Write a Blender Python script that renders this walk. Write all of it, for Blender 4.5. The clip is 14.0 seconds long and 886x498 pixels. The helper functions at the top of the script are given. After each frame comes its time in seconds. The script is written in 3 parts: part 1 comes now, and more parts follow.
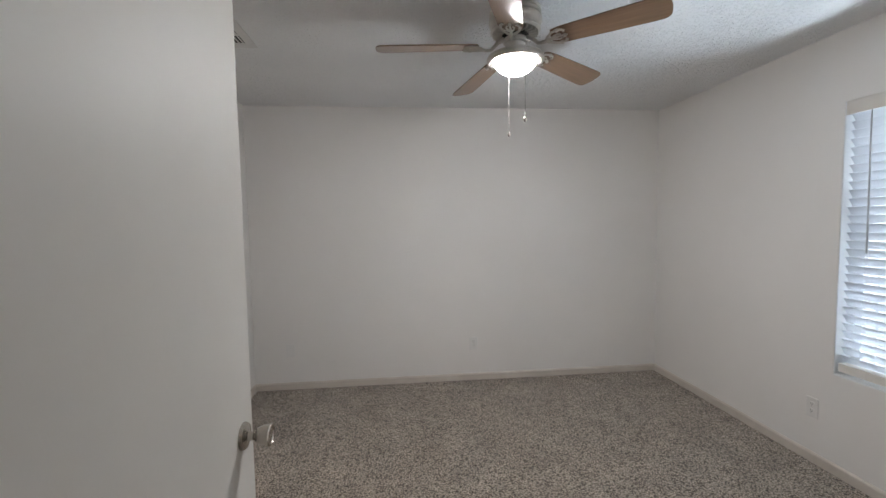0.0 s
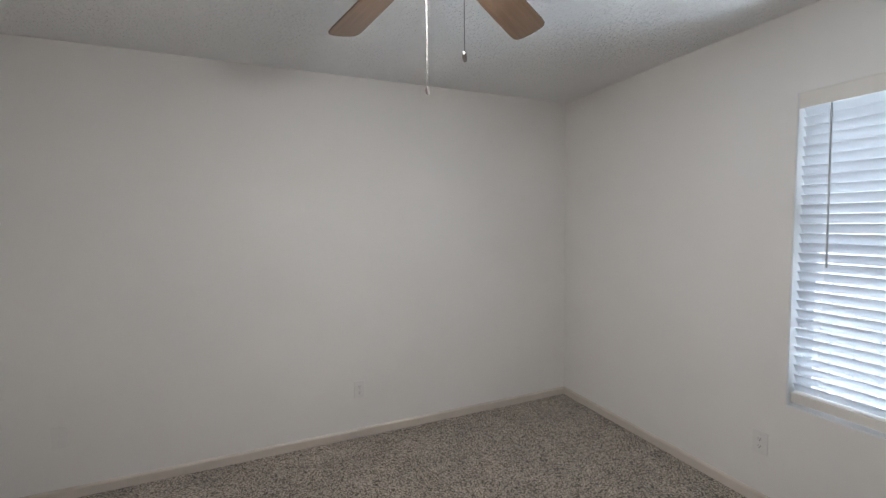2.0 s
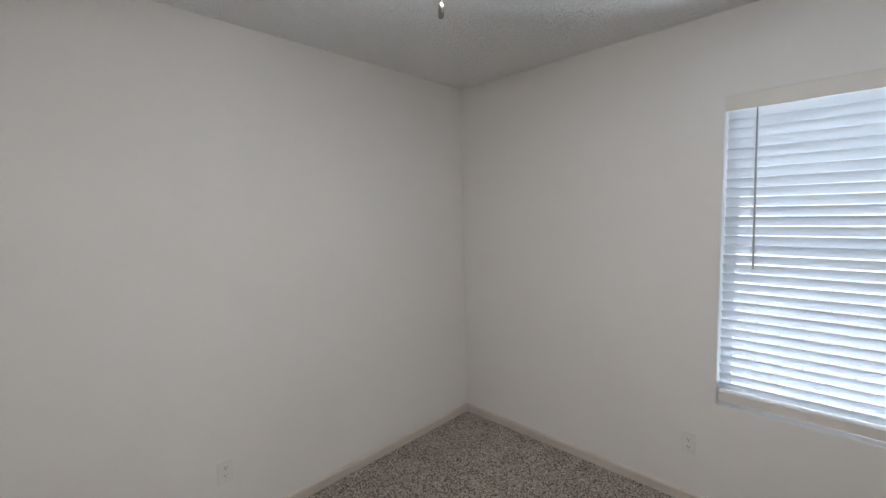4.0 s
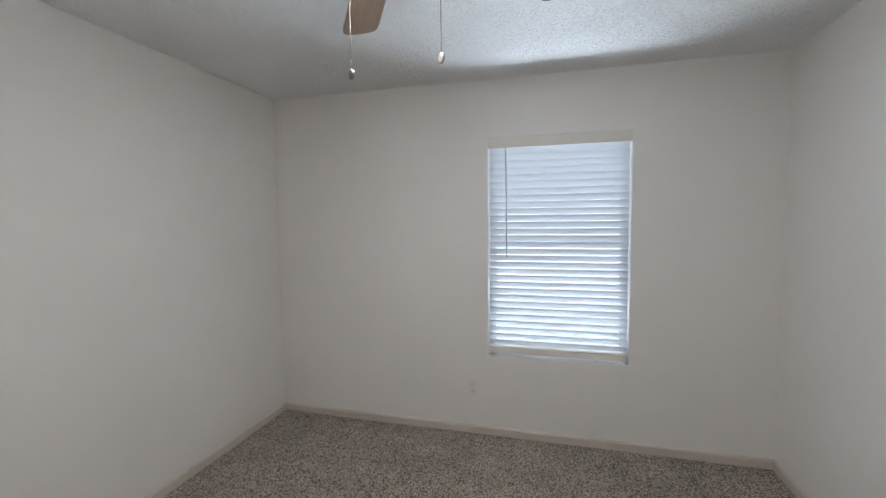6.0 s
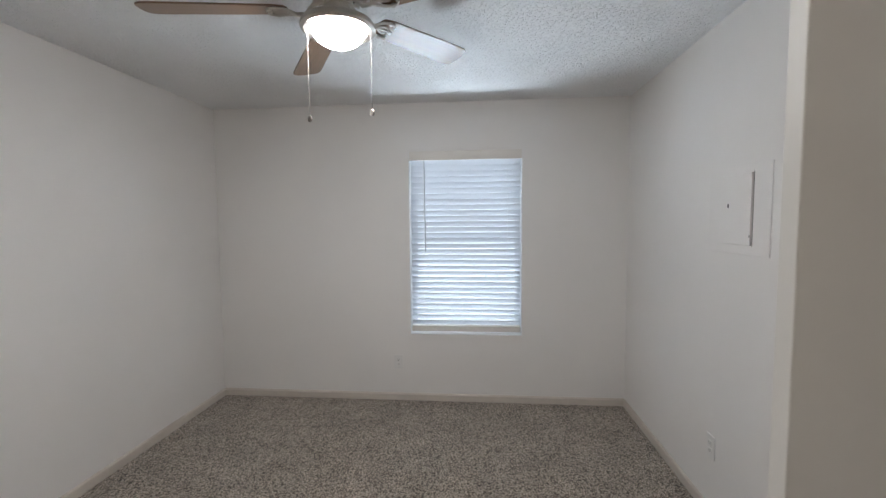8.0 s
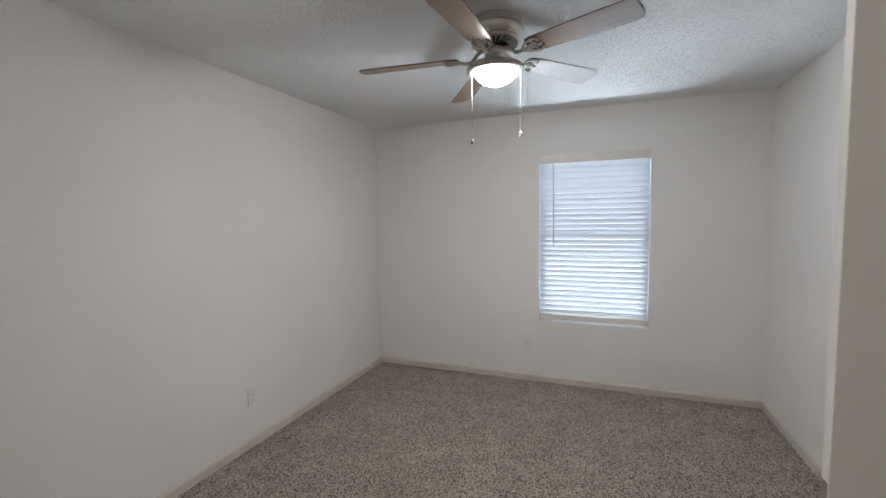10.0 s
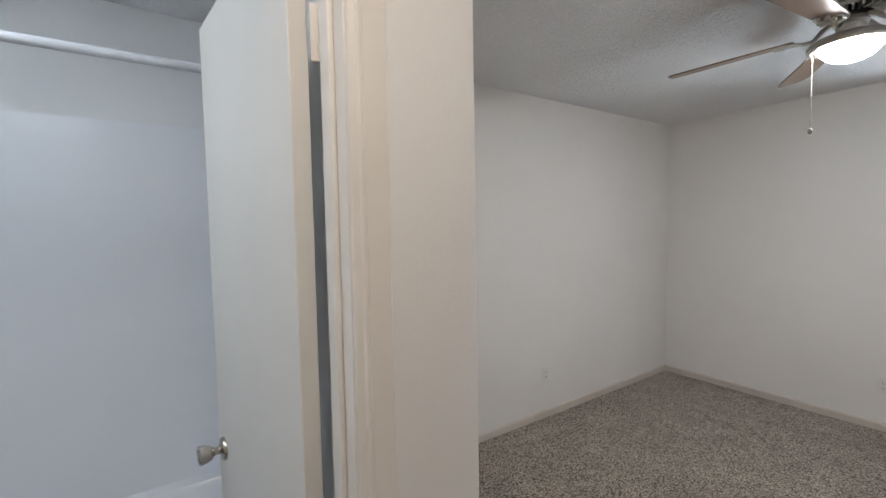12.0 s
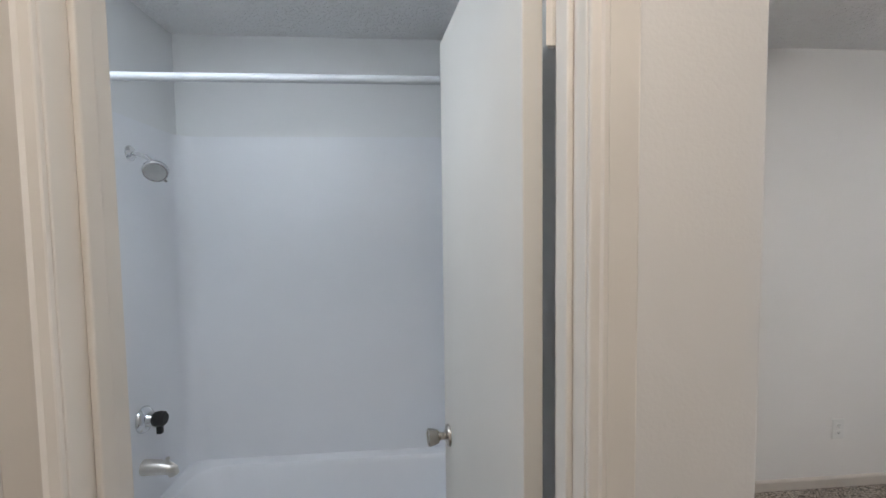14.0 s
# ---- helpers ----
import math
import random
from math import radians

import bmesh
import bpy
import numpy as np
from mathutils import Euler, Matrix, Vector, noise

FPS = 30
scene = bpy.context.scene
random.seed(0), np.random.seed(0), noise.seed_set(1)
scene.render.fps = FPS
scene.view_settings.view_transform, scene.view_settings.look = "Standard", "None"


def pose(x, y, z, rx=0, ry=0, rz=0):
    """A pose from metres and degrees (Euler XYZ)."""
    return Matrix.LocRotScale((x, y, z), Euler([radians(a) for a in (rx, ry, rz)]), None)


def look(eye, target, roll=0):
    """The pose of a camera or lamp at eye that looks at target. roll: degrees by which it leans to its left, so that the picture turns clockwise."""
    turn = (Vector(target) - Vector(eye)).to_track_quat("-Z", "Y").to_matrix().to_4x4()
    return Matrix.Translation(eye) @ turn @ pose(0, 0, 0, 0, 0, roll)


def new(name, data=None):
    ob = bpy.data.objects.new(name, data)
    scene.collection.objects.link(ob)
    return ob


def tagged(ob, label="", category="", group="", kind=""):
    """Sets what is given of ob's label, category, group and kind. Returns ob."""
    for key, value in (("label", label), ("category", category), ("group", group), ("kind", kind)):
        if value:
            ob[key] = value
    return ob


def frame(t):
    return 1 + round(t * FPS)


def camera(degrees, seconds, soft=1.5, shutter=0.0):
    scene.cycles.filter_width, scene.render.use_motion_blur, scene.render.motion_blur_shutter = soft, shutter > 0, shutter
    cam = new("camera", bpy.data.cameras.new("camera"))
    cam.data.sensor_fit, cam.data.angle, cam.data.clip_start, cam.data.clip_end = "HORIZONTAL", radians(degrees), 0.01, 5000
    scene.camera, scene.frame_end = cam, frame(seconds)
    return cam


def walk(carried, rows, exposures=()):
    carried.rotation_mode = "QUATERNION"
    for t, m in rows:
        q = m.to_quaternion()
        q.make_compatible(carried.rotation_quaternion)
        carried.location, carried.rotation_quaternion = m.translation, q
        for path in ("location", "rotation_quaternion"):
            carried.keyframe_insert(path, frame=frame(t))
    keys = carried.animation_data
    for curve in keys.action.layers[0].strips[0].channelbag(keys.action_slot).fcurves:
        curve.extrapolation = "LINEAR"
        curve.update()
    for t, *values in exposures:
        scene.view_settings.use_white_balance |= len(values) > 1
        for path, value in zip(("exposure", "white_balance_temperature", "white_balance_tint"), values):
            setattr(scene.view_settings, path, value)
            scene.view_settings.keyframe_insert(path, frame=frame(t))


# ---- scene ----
cam = camera(93.3, 14.0)
PATH = [
    (0, (0.15, 0.286, 1.45), (0.349, 2.272, 1.318), -0.9),
    (0.3, (0.16, 0.422, 1.441), (0.389, 2.405, 1.316), -0.8),
    (0.6, (0.191, 0.561, 1.451), (0.467, 2.538, 1.325), -0.7),
    (0.9, (0.208, 0.691, 1.456), (0.579, 2.652, 1.329), -0.8),
    (1.5, (0.227, 0.944, 1.468), (0.82, 2.85, 1.342), -0.7),
    (2.2, (0.228, 1.259, 1.483), (1.081, 3.063, 1.351), -0.8),
    (4.3, (0.146, 1.912, 1.548), (1.668, 3.199, 1.383), -1.1),
    (5, (-0.056, 1.893, 1.508), (1.688, 2.862, 1.38), -0.4),
    (6, (-0.295, 1.901, 1.512), (1.632, 2.417, 1.372), -0.6),
    (6.5, (-0.432, 1.839, 1.488), (1.538, 2.157, 1.358), -0.5),
    (7.2, (-0.617, 1.766, 1.494), (1.371, 1.932, 1.357), -0.5),
    (9.3, (-1.181, 1.792, 1.509), (0.787, 2.115, 1.361), -0.7),
    (9.5, (-1.22, 1.785, 1.502), (0.73, 2.203, 1.357), -0.7),
    (10.3, (-1.345, 1.808, 1.52), (0.438, 2.702, 1.372), -0.9),
    (11, (-1.479, 1.757, 1.527), (0.048, 3.041, 1.383), -0.8),
    (11.3, (-1.527, 1.763, 1.521), (-0.112, 3.17, 1.383), -0.7),
    (11.7, (-1.589, 1.764, 1.515), (-0.344, 3.325, 1.39), -0.9),
    (12.5, (-1.658, 1.792, 1.513), (-0.778, 3.584, 1.401), -0.9),
    (13.3, (-1.655, 1.795, 1.526), (-1.153, 3.728, 1.414), -0.7),
    (14, (-1.619, 1.859, 1.523), (-1.46, 3.85, 1.409), -0.8),
]
walk(cam, [(t, look(eye, target, roll)) for t, eye, target, roll in PATH], ((0, 0.50), (2.2, 0.50), (5, 0.40), (7.2, 0.38), (9.5, 0.48), (14, 0.52)))

# ---- light ----
world = bpy.data.worlds.new("sky")
scene.world = world
world.use_nodes = True
wn = world.node_tree
sky = wn.nodes.new("ShaderNodeTexSky")
sky.sky_type, sky.sun_disc = "NISHITA", False
sky.sun_elevation, sky.sun_rotation = radians(50), radians(250)
wn.links.new(sky.outputs[0], wn.nodes["Background"].inputs[0])
wn.nodes["Background"].inputs[1].default_value = 0.12

sun = new("sun", bpy.data.lights.new("sun", "SUN"))
sun.data.energy, sun.data.angle, sun.data.color = 3.0, radians(0.5), (1.0, 0.95, 0.88)
sun.matrix_world = look((-6, -2.5, 9), (0, 0, 0))

BACKDROP_GLOW, GLOBE_GLOW = 0.6, 126.0


def area_lamp(name, x, y, z, sx, sy, watts, colour):
    lamp = new(name, bpy.data.lights.new(name, "AREA"))
    lamp.data.shape, lamp.data.size, lamp.data.size_y = "RECTANGLE", sx, sy
    lamp.data.energy, lamp.data.color = watts, colour
    lamp.matrix_world = pose(x, y, z)
    return lamp


area_lamp("hall_light", -1.62, 1.86, 2.40, 0.35, 0.35, 4.9, (1.0, 0.90, 0.80))
area_lamp("bathroom_light", -2.3, 2.72, 2.41, 0.6, 0.3, 6.0, (0.80, 0.90, 1.0))
# unseen lamp added outside, standing in for skylight on the slats
window_sky = area_lamp("window_sky_light", 0, 0, 0, 2.2, 2.0, 76.0, (0.80, 0.89, 1.0))
window_sky.matrix_world = look((5.2, 1.885, 4.3), (2.55, 1.885, 1.25))
# unseen lamp added low outside as ground bounce, to brighten the ceiling
ground_bounce = area_lamp("ground_bounce_light", 0, 0, 0, 1.8, 0.9, 135.0, (0.74, 0.87, 1.0))
ground_bounce.matrix_world = look((3.55, 1.885, -0.25), (2.5, 1.885, 1.5))
area_lamp("entry_light", 0.2, -0.6, 2.40, 0.6, 0.6, 1.4, (1.0, 0.86, 0.72))


# ---- materials ----
def material(name, colour, rough=0.5, metal=0.0, vary=0.06, scale=2.0, bump=0.0, bump_scale=200.0, detail=2.0, coat=0.0, aniso=0.0):
    m = bpy.data.materials.new(name)
    m.use_nodes = True
    n, l = m.node_tree.nodes, m.node_tree.links
    p = n["Principled BSDF"]
    p.inputs["Roughness"].default_value, p.inputs["Metallic"].default_value = rough, metal
    p.inputs["Coat Weight"].default_value = coat
    co = n.new("ShaderNodeTexCoord")
    big = n.new("ShaderNodeTexNoise")
    big.inputs["Scale"].default_value, big.inputs["Detail"].default_value = scale, 5
    l.new(co.outputs["Object"], big.inputs["Vector"])
    ramp = n.new("ShaderNodeMapRange")
    ramp.inputs["From Min"].default_value, ramp.inputs["From Max"].default_value = 0.3, 0.7
    ramp.inputs["To Min"].default_value, ramp.inputs["To Max"].default_value = 1 - vary, 1 + vary * 0.3
    l.new(big.outputs["Fac"], ramp.inputs["Value"])
    mul = n.new("ShaderNodeMix")
    mul.data_type, mul.blend_type = "RGBA", "MULTIPLY"
    mul.inputs["Factor"].default_value = 1
    mul.inputs["A"].default_value = (*colour, 1)
    l.new(ramp.outputs["Result"], mul.inputs["B"])
    l.new(mul.outputs["Result"], p.inputs["Base Color"])
    if bump:
        fine = n.new("ShaderNodeTexNoise")
        fine.inputs["Scale"].default_value, fine.inputs["Detail"].default_value = bump_scale, detail
        l.new(co.outputs["Object"], fine.inputs["Vector"])
        b = n.new("ShaderNodeBump")
        b.inputs["Strength"].default_value, b.inputs["Distance"].default_value = bump, 0.002
        l.new(fine.outputs["Fac"], b.inputs["Height"])
        l.new(b.outputs["Normal"], p.inputs["Normal"])
    return m


def carpet_material():
    m = bpy.data.materials.new("speckled_carpet")
    m.use_nodes = True
    n, l = m.node_tree.nodes, m.node_tree.links
    p = n["Principled BSDF"]
    p.inputs["Roughness"].default_value = 1.0
    p.inputs["Specular IOR Level"].default_value = 0.1
    p.inputs["Sheen Weight"].default_value = 0.25
    co = n.new("ShaderNodeTexCoord")
    tuft = n.new("ShaderNodeTexVoronoi")
    tuft.inputs["Scale"].default_value = 128
    warp = n.new("ShaderNodeTexNoise")
    warp.inputs["Scale"].default_value, warp.inputs["Detail"].default_value = 190, 3
    add = n.new("ShaderNodeVectorMath")
    add.operation = "MULTIPLY_ADD"
    add.inputs[1].default_value = (0.006, 0.006, 0.0)
    l.new(co.outputs["Object"], warp.inputs["Vector"])
    l.new(warp.outputs["Color"], add.inputs[0])
    l.new(co.outputs["Object"], add.inputs[2])
    l.new(add.outputs[0], tuft.inputs["Vector"])
    # tuft centres light, gaps dark: the shade between tufts is put in the colour
    tuft_shade = n.new("ShaderNodeValToRGB")
    e = tuft_shade.color_ramp.elements
    e[0].position, e[0].color = 0.18, (0.64, 0.55, 0.46, 1)
    e[1].position, e[1].color = 0.72, (0.09, 0.071, 0.056, 1)
    mid = e.new(0.46)
    mid.color = (0.44, 0.372, 0.31, 1)
    l.new(tuft.outputs["Distance"], tuft_shade.inputs["Fac"])
    sep = n.new("ShaderNodeSeparateColor")
    l.new(tuft.outputs["Color"], sep.inputs[0])
    tone = n.new("ShaderNodeMapRange")
    tone.inputs["To Min"].default_value, tone.inputs["To Max"].default_value = 0.66, 1.22
    l.new(sep.outputs[0], tone.inputs["Value"])
    ramp = n.new("ShaderNodeMix")
    ramp.data_type, ramp.blend_type = "RGBA", "MULTIPLY"
    ramp.inputs["Factor"].default_value = 1
    l.new(tuft_shade.outputs["Color"], ramp.inputs["A"])
    l.new(tone.outputs["Result"], ramp.inputs["B"])
    patch = n.new("ShaderNodeTexNoise")
    patch.inputs["Scale"].default_value, patch.inputs["Detail"].default_value = 5, 6
    l.new(co.outputs["Object"], patch.inputs["Vector"])
    pr = n.new("ShaderNodeMapRange")
    pr.inputs["From Min"].default_value, pr.inputs["From Max"].default_value = 0.3, 0.7
    pr.inputs["To Min"].default_value, pr.inputs["To Max"].default_value = 0.82, 1.14
    l.new(patch.outputs["Fac"], pr.inputs["Value"])
    mul = n.new("ShaderNodeMix")
    mul.data_type, mul.blend_type = "RGBA", "MULTIPLY"
    mul.inputs["Factor"].default_value = 1
    l.new(ramp.outputs["Result"], mul.inputs["A"])
    l.new(pr.outputs["Result"], mul.inputs["B"])
    l.new(mul.outputs["Result"], p.inputs["Base Color"])
    b = n.new("ShaderNodeBump")
    b.inputs["Strength"].default_value, b.inputs["Distance"].default_value = 0.9, 0.008
    b.invert = True
    l.new(tuft.outputs["Distance"], b.inputs["Height"])
    l.new(b.outputs["Normal"], p.inputs["Normal"])
    return m


def ceiling_material():
    m = material("knockdown_ceiling_paint", (0.90, 0.90, 0.90), 0.9, vary=0.03)
    n, l = m.node_tree.nodes, m.node_tree.links
    co = n.new("ShaderNodeTexCoord")
    a = n.new("ShaderNodeTexNoise")
    a.inputs["Scale"].default_value, a.inputs["Detail"].default_value, a.inputs["Roughness"].default_value = 62, 3, 0.6
    l.new(co.outputs["Object"], a.inputs["Vector"])
    r = n.new("ShaderNodeValToRGB")
    r.color_ramp.elements[0].position, r.color_ramp.elements[1].position = 0.50, 0.60
    l.new(a.outputs["Fac"], r.inputs["Fac"])
    b = n.new("ShaderNodeBump")
    b.inputs["Strength"].default_value, b.inputs["Distance"].default_value = 0.85, 0.007
    l.new(r.outputs["Color"], b.inputs["Height"])
    l.new(b.outputs["Normal"], n["Principled BSDF"].inputs["Normal"])
    return m


def wood_material():
    m = bpy.data.materials.new("walnut_blade_laminate")
    m.use_nodes = True
    n, l = m.node_tree.nodes, m.node_tree.links
    p = n["Principled BSDF"]
    p.inputs["Roughness"].default_value = 0.30
    p.inputs["Coat Weight"].default_value, p.inputs["Coat Roughness"].default_value = 0.35, 0.22
    co = n.new("ShaderNodeTexCoord")
    mp = n.new("ShaderNodeMapping")
    mp.inputs["Scale"].default_value = (3, 60, 60)
    l.new(co.outputs["Object"], mp.inputs["Vector"])
    g = n.new("ShaderNodeTexNoise")
    g.inputs["Scale"].default_value, g.inputs["Detail"].default_value = 1.5, 6
    l.new(mp.outputs[0], g.inputs["Vector"])
    r = n.new("ShaderNodeValToRGB")
    r.color_ramp.elements[0].position, r.color_ramp.elements[0].color = 0.25, (0.150, 0.086, 0.049, 1)
    r.color_ramp.elements[1].position, r.color_ramp.elements[1].color = 0.8, (0.225, 0.136, 0.082, 1)
    l.new(g.outputs["Fac"], r.inputs["Fac"])
    l.new(r.outputs["Color"], p.inputs["Base Color"])
    return m


def slat_material():
    m = bpy.data.materials.new("white_blind_slat")
    m.use_nodes = True
    n, l = m.node_tree.nodes, m.node_tree.links
    p = n["Principled BSDF"]
    p.inputs["Base Color"].default_value = (0.75, 0.76, 0.78, 1)
    p.inputs["Roughness"].default_value = 0.4
    tr = n.new("ShaderNodeBsdfTranslucent")
    tr.inputs["Color"].default_value = (0.74, 0.76, 0.79, 1)
    mix = n.new("ShaderNodeMixShader")
    mix.inputs[0].default_value = 0.5
    l.new(p.outputs[0], mix.inputs[1])
    l.new(tr.outputs[0], mix.inputs[2])
    l.new(mix.outputs[0], n["Material Output"].inputs["Surface"])
    return m


def glow_material(name, colour, strength):
    m = bpy.data.materials.new(name)
    m.use_nodes = True
    p = m.node_tree.nodes["Principled BSDF"]
    p.inputs["Base Color"].default_value = (*colour, 1)
    p.inputs["Emission Color"].default_value = (*colour, 1)
    p.inputs["Emission Strength"].default_value = strength
    return m


def glass_material():
    m = bpy.data.materials.new("clear_window_glass")
    m.use_nodes = True
    p = m.node_tree.nodes["Principled BSDF"]
    p.inputs["Base Color"].default_value = (0.95, 0.98, 0.98, 1)
    p.inputs["Roughness"].default_value, p.inputs["Transmission Weight"].default_value, p.inputs["IOR"].default_value = 0.0, 1.0, 1.05
    return m


WALL = material("warm_white_wall_paint", (0.825, 0.80, 0.775), 0.75, vary=0.035, scale=1.3, bump=0.18, bump_scale=160)
CEIL = ceiling_material()
CARPET = carpet_material()
TRIM = material("beige_white_trim_paint", (0.63, 0.57, 0.51), 0.45, vary=0.07, scale=6, bump=0.08, bump_scale=60)
CASING = material("cream_white_door_trim_paint", (0.80, 0.75, 0.69), 0.4, vary=0.05, scale=6, bump=0.08, bump_scale=60)
DOOR = material("satin_white_door_paint", (0.72, 0.69, 0.645), 0.5, vary=0.04, scale=3, bump=0.06, bump_scale=90)
PLATE = material("white_plastic_plate", (0.785, 0.77, 0.75), 0.35, vary=0.03, scale=20)
DARK = material("black_plastic", (0.012, 0.012, 0.013), 0.5, vary=0.2, scale=40)
SLOTGREY = material("dark_grey_gap", (0.16, 0.145, 0.13), 0.8, vary=0.2, scale=40)
NICKEL = material("brushed_nickel", (0.70, 0.67, 0.62), 0.36, 1.0, vary=0.08, scale=30, bump=0.05, bump_scale=300)
KNOBMETAL = material("satin_nickel_knob", (0.50, 0.465, 0.42), 0.24, 1.0, vary=0.08, scale=30)
CHROME = material("polished_chrome", (0.72, 0.73, 0.74), 0.12, 1.0, vary=0.05, scale=30)
CHAIN = material("dull_brass_bead_chain", (0.17, 0.16, 0.145), 0.7, vary=0.1, scale=80)
WOOD = wood_material()
SLAT = slat_material()
VALANCE = material("cream_white_blind_vinyl", (0.78, 0.74, 0.69), 0.5, vary=0.04, scale=8)
VINYL = material("white_window_vinyl", (0.82, 0.83, 0.84), 0.4, vary=0.04, scale=8)
WAND = material("clear_grey_plastic_wand", (0.42, 0.42, 0.42), 0.3, vary=0.1, scale=30)
CORD = material("white_cord", (0.80, 0.80, 0.79), 0.8, vary=0.1, scale=80)
FOB = material("pewter_chain_fob", (0.33, 0.30, 0.27), 0.4, 0.6, vary=0.15, scale=80)
ACRYLIC = material("glossy_white_tub_acrylic", (0.82, 0.835, 0.87), 0.3, vary=0.02, scale=2, coat=0.3)
BATHPAINT = material("white_bathroom_paint", (0.79, 0.80, 0.81), 0.55, vary=0.03, scale=2, bump=0.1, bump_scale=160)
VINYLFLOOR = material("grey_vinyl_floor", (0.42, 0.40, 0.38), 0.4, vary=0.2, scale=5)
ENAMEL = material("white_enamel_vent", (0.80, 0.79, 0.77), 0.4, vary=0.05, scale=10)
RAILPAINT = material("white_rail_paint", (0.62, 0.64, 0.67), 0.5, vary=0.1, scale=10)
GROUND = material("pale_concrete_ground", (0.62, 0.62, 0.60), 0.95, vary=0.12, scale=3, bump=0.5, bump_scale=60)
GLOBE = glow_material("lit_frosted_glass", (0.963, 0.968, 0.982), GLOBE_GLOW)
BACKDROP = glow_material("hazy_bright_sky", (0.88, 0.94, 1.0), BACKDROP_GLOW)
GLASS = glass_material()


# ---- mesh helpers ----
def box(bm, x0, y0, z0, x1, y1, z1):
    v = [bm.verts.new((x, y, z)) for z in (z0, z1) for y in (y0, y1) for x in (x0, x1)]
    for f in ((0, 2, 3, 1), (4, 5, 7, 6), (0, 1, 5, 4), (2, 6, 7, 3), (0, 4, 6, 2), (1, 3, 7, 5)):
        bm.faces.new([v[i] for i in f])
    return v


def boxes(*spans, bevel=0.0, segments=2):
    bm = bmesh.new()
    for s in spans:
        box(bm, *s)
    if bevel:
        bmesh.ops.bevel(bm, geom=bm.edges[:], offset=bevel, segments=segments, profile=0.5, affect="EDGES")
    return bm


def lathe(profile, sides=40):
    """A turned shape about z, from (radius, height) pairs."""
    bm = bmesh.new()
    rings = []
    for r, z in profile:
        if r < 1e-5:
            rings.append([bm.verts.new((0, 0, z))])
        else:
            rings.append([bm.verts.new((r * math.cos(2 * math.pi * k / sides), r * math.sin(2 * math.pi * k / sides), z)) for k in range(sides)])
    for a, b in zip(rings, rings[1:]):
        for k in range(sides):
            j = (k + 1) % sides
            if len(a) == 1 and len(b) == 1:
                continue
            if len(a) == 1:
                bm.faces.new((a[0], b[k], b[j]))
            elif len(b) == 1:
                bm.faces.new((a[k], b[0], a[j]))
            else:
                bm.faces.new((a[k], b[k], b[j], a[j]))
    bmesh.ops.recalc_face_normals(bm, faces=bm.faces[:])
    return bm


def tube(bm, points, radius, sides=8):
    """A round bar along points; radius is one number or one for each point."""
    pts = [Vector(p) for p in points]
    rings = []
    for i, p in enumerate(pts):
        d = (pts[min(i + 1, len(pts) - 1)] - pts[max(i - 1, 0)]).normalized()
        side = d.cross(Vector((0, 0, 1)) if abs(d.z) < 0.95 else Vector((1, 0, 0))).normalized()
        up = side.cross(d)
        r = radius[i] if isinstance(radius, (list, tuple)) else radius
        rings.append([bm.verts.new(p + r * (math.cos(2 * math.pi * k / sides) * side + math.sin(2 * math.pi * k / sides) * up)) for k in range(sides)])
    for a, b in zip(rings, rings[1:]):
        for k in range(sides):
            bm.faces.new((a[k], a[(k + 1) % sides], b[(k + 1) % sides], b[k]))
    bm.faces.new(rings[0][::-1])
    bm.faces.new(rings[-1])
    return bm


def outline(points, z0, z1, bevel=0.0):
    """A plate of that outline in x and y."""
    bm = bmesh.new()
    f = bm.faces.new([bm.verts.new((x, y, z0)) for x, y in points])
    up = bmesh.ops.extrude_face_region(bm, geom=[f])
    bmesh.ops.translate(bm, verts=[g for g in up["geom"] if isinstance(g, bmesh.types.BMVert)], vec=(0, 0, z1 - z0))
    bmesh.ops.recalc_face_normals(bm, faces=bm.faces[:])
    if bevel:
        rim = [e for e in bm.edges if abs(e.verts[0].co.z - e.verts[1].co.z) < 1e-6]
        bmesh.ops.bevel(bm, geom=rim, offset=bevel, segments=2, affect="EDGES")
    return bm


def profile_bar(profile, length):
    """A bar along x from 0 to length with a closed profile of (y, z) pairs."""
    bm = bmesh.new()
    a = [bm.verts.new((0, y, z)) for y, z in profile]
    b = [bm.verts.new((length, y, z)) for y, z in profile]
    k = len(profile)
    for i in range(k):
        bm.faces.new((a[i], a[(i + 1) % k], b[(i + 1) % k], b[i]))
    bm.faces.new(a[::-1])
    bm.faces.new(b)
    bmesh.ops.recalc_face_normals(bm, faces=bm.faces[:])
    return bm


def mesh_object(name, bm, mat, smooth=False):
    me = bpy.data.meshes.new(name)
    bm.to_mesh(me)
    bm.free()
    me.materials.append(mat)
    if smooth:
        me.polygons.foreach_set("use_smooth", [True] * len(me.polygons))
        me.set_sharp_from_angle(angle=radians(38))
    return new(name, me)


def part(name, bm, mat, parent, label="", smooth=False, at=None):
    ob = mesh_object(name, bm, mat, smooth)
    ob.parent = parent
    if at is not None:
        ob.matrix_basis = at
    return tagged(ob, label)


def structure(name, bm, mat, label, category, smooth=False):
    return tagged(mesh_object(name, bm, mat, smooth), label, category, kind="structure")


def thing(name, m, label, category, group="", kind=""):
    ob = new(name)
    ob.empty_display_size = 0.1
    ob.matrix_basis = m
    return tagged(ob, label, category, group, kind)


# ---- the shell ----
E, N, S, W, H = 2.54, 3.99, 0.62, -1.135, 2.44
HALL_N, HALL_S, HALL_W, CLOSET_X = 2.393, 1.36, -3.2, -0.62
WY0, WY1, WZ0, WZ1 = 1.435, 2.347, 0.560, 2.056
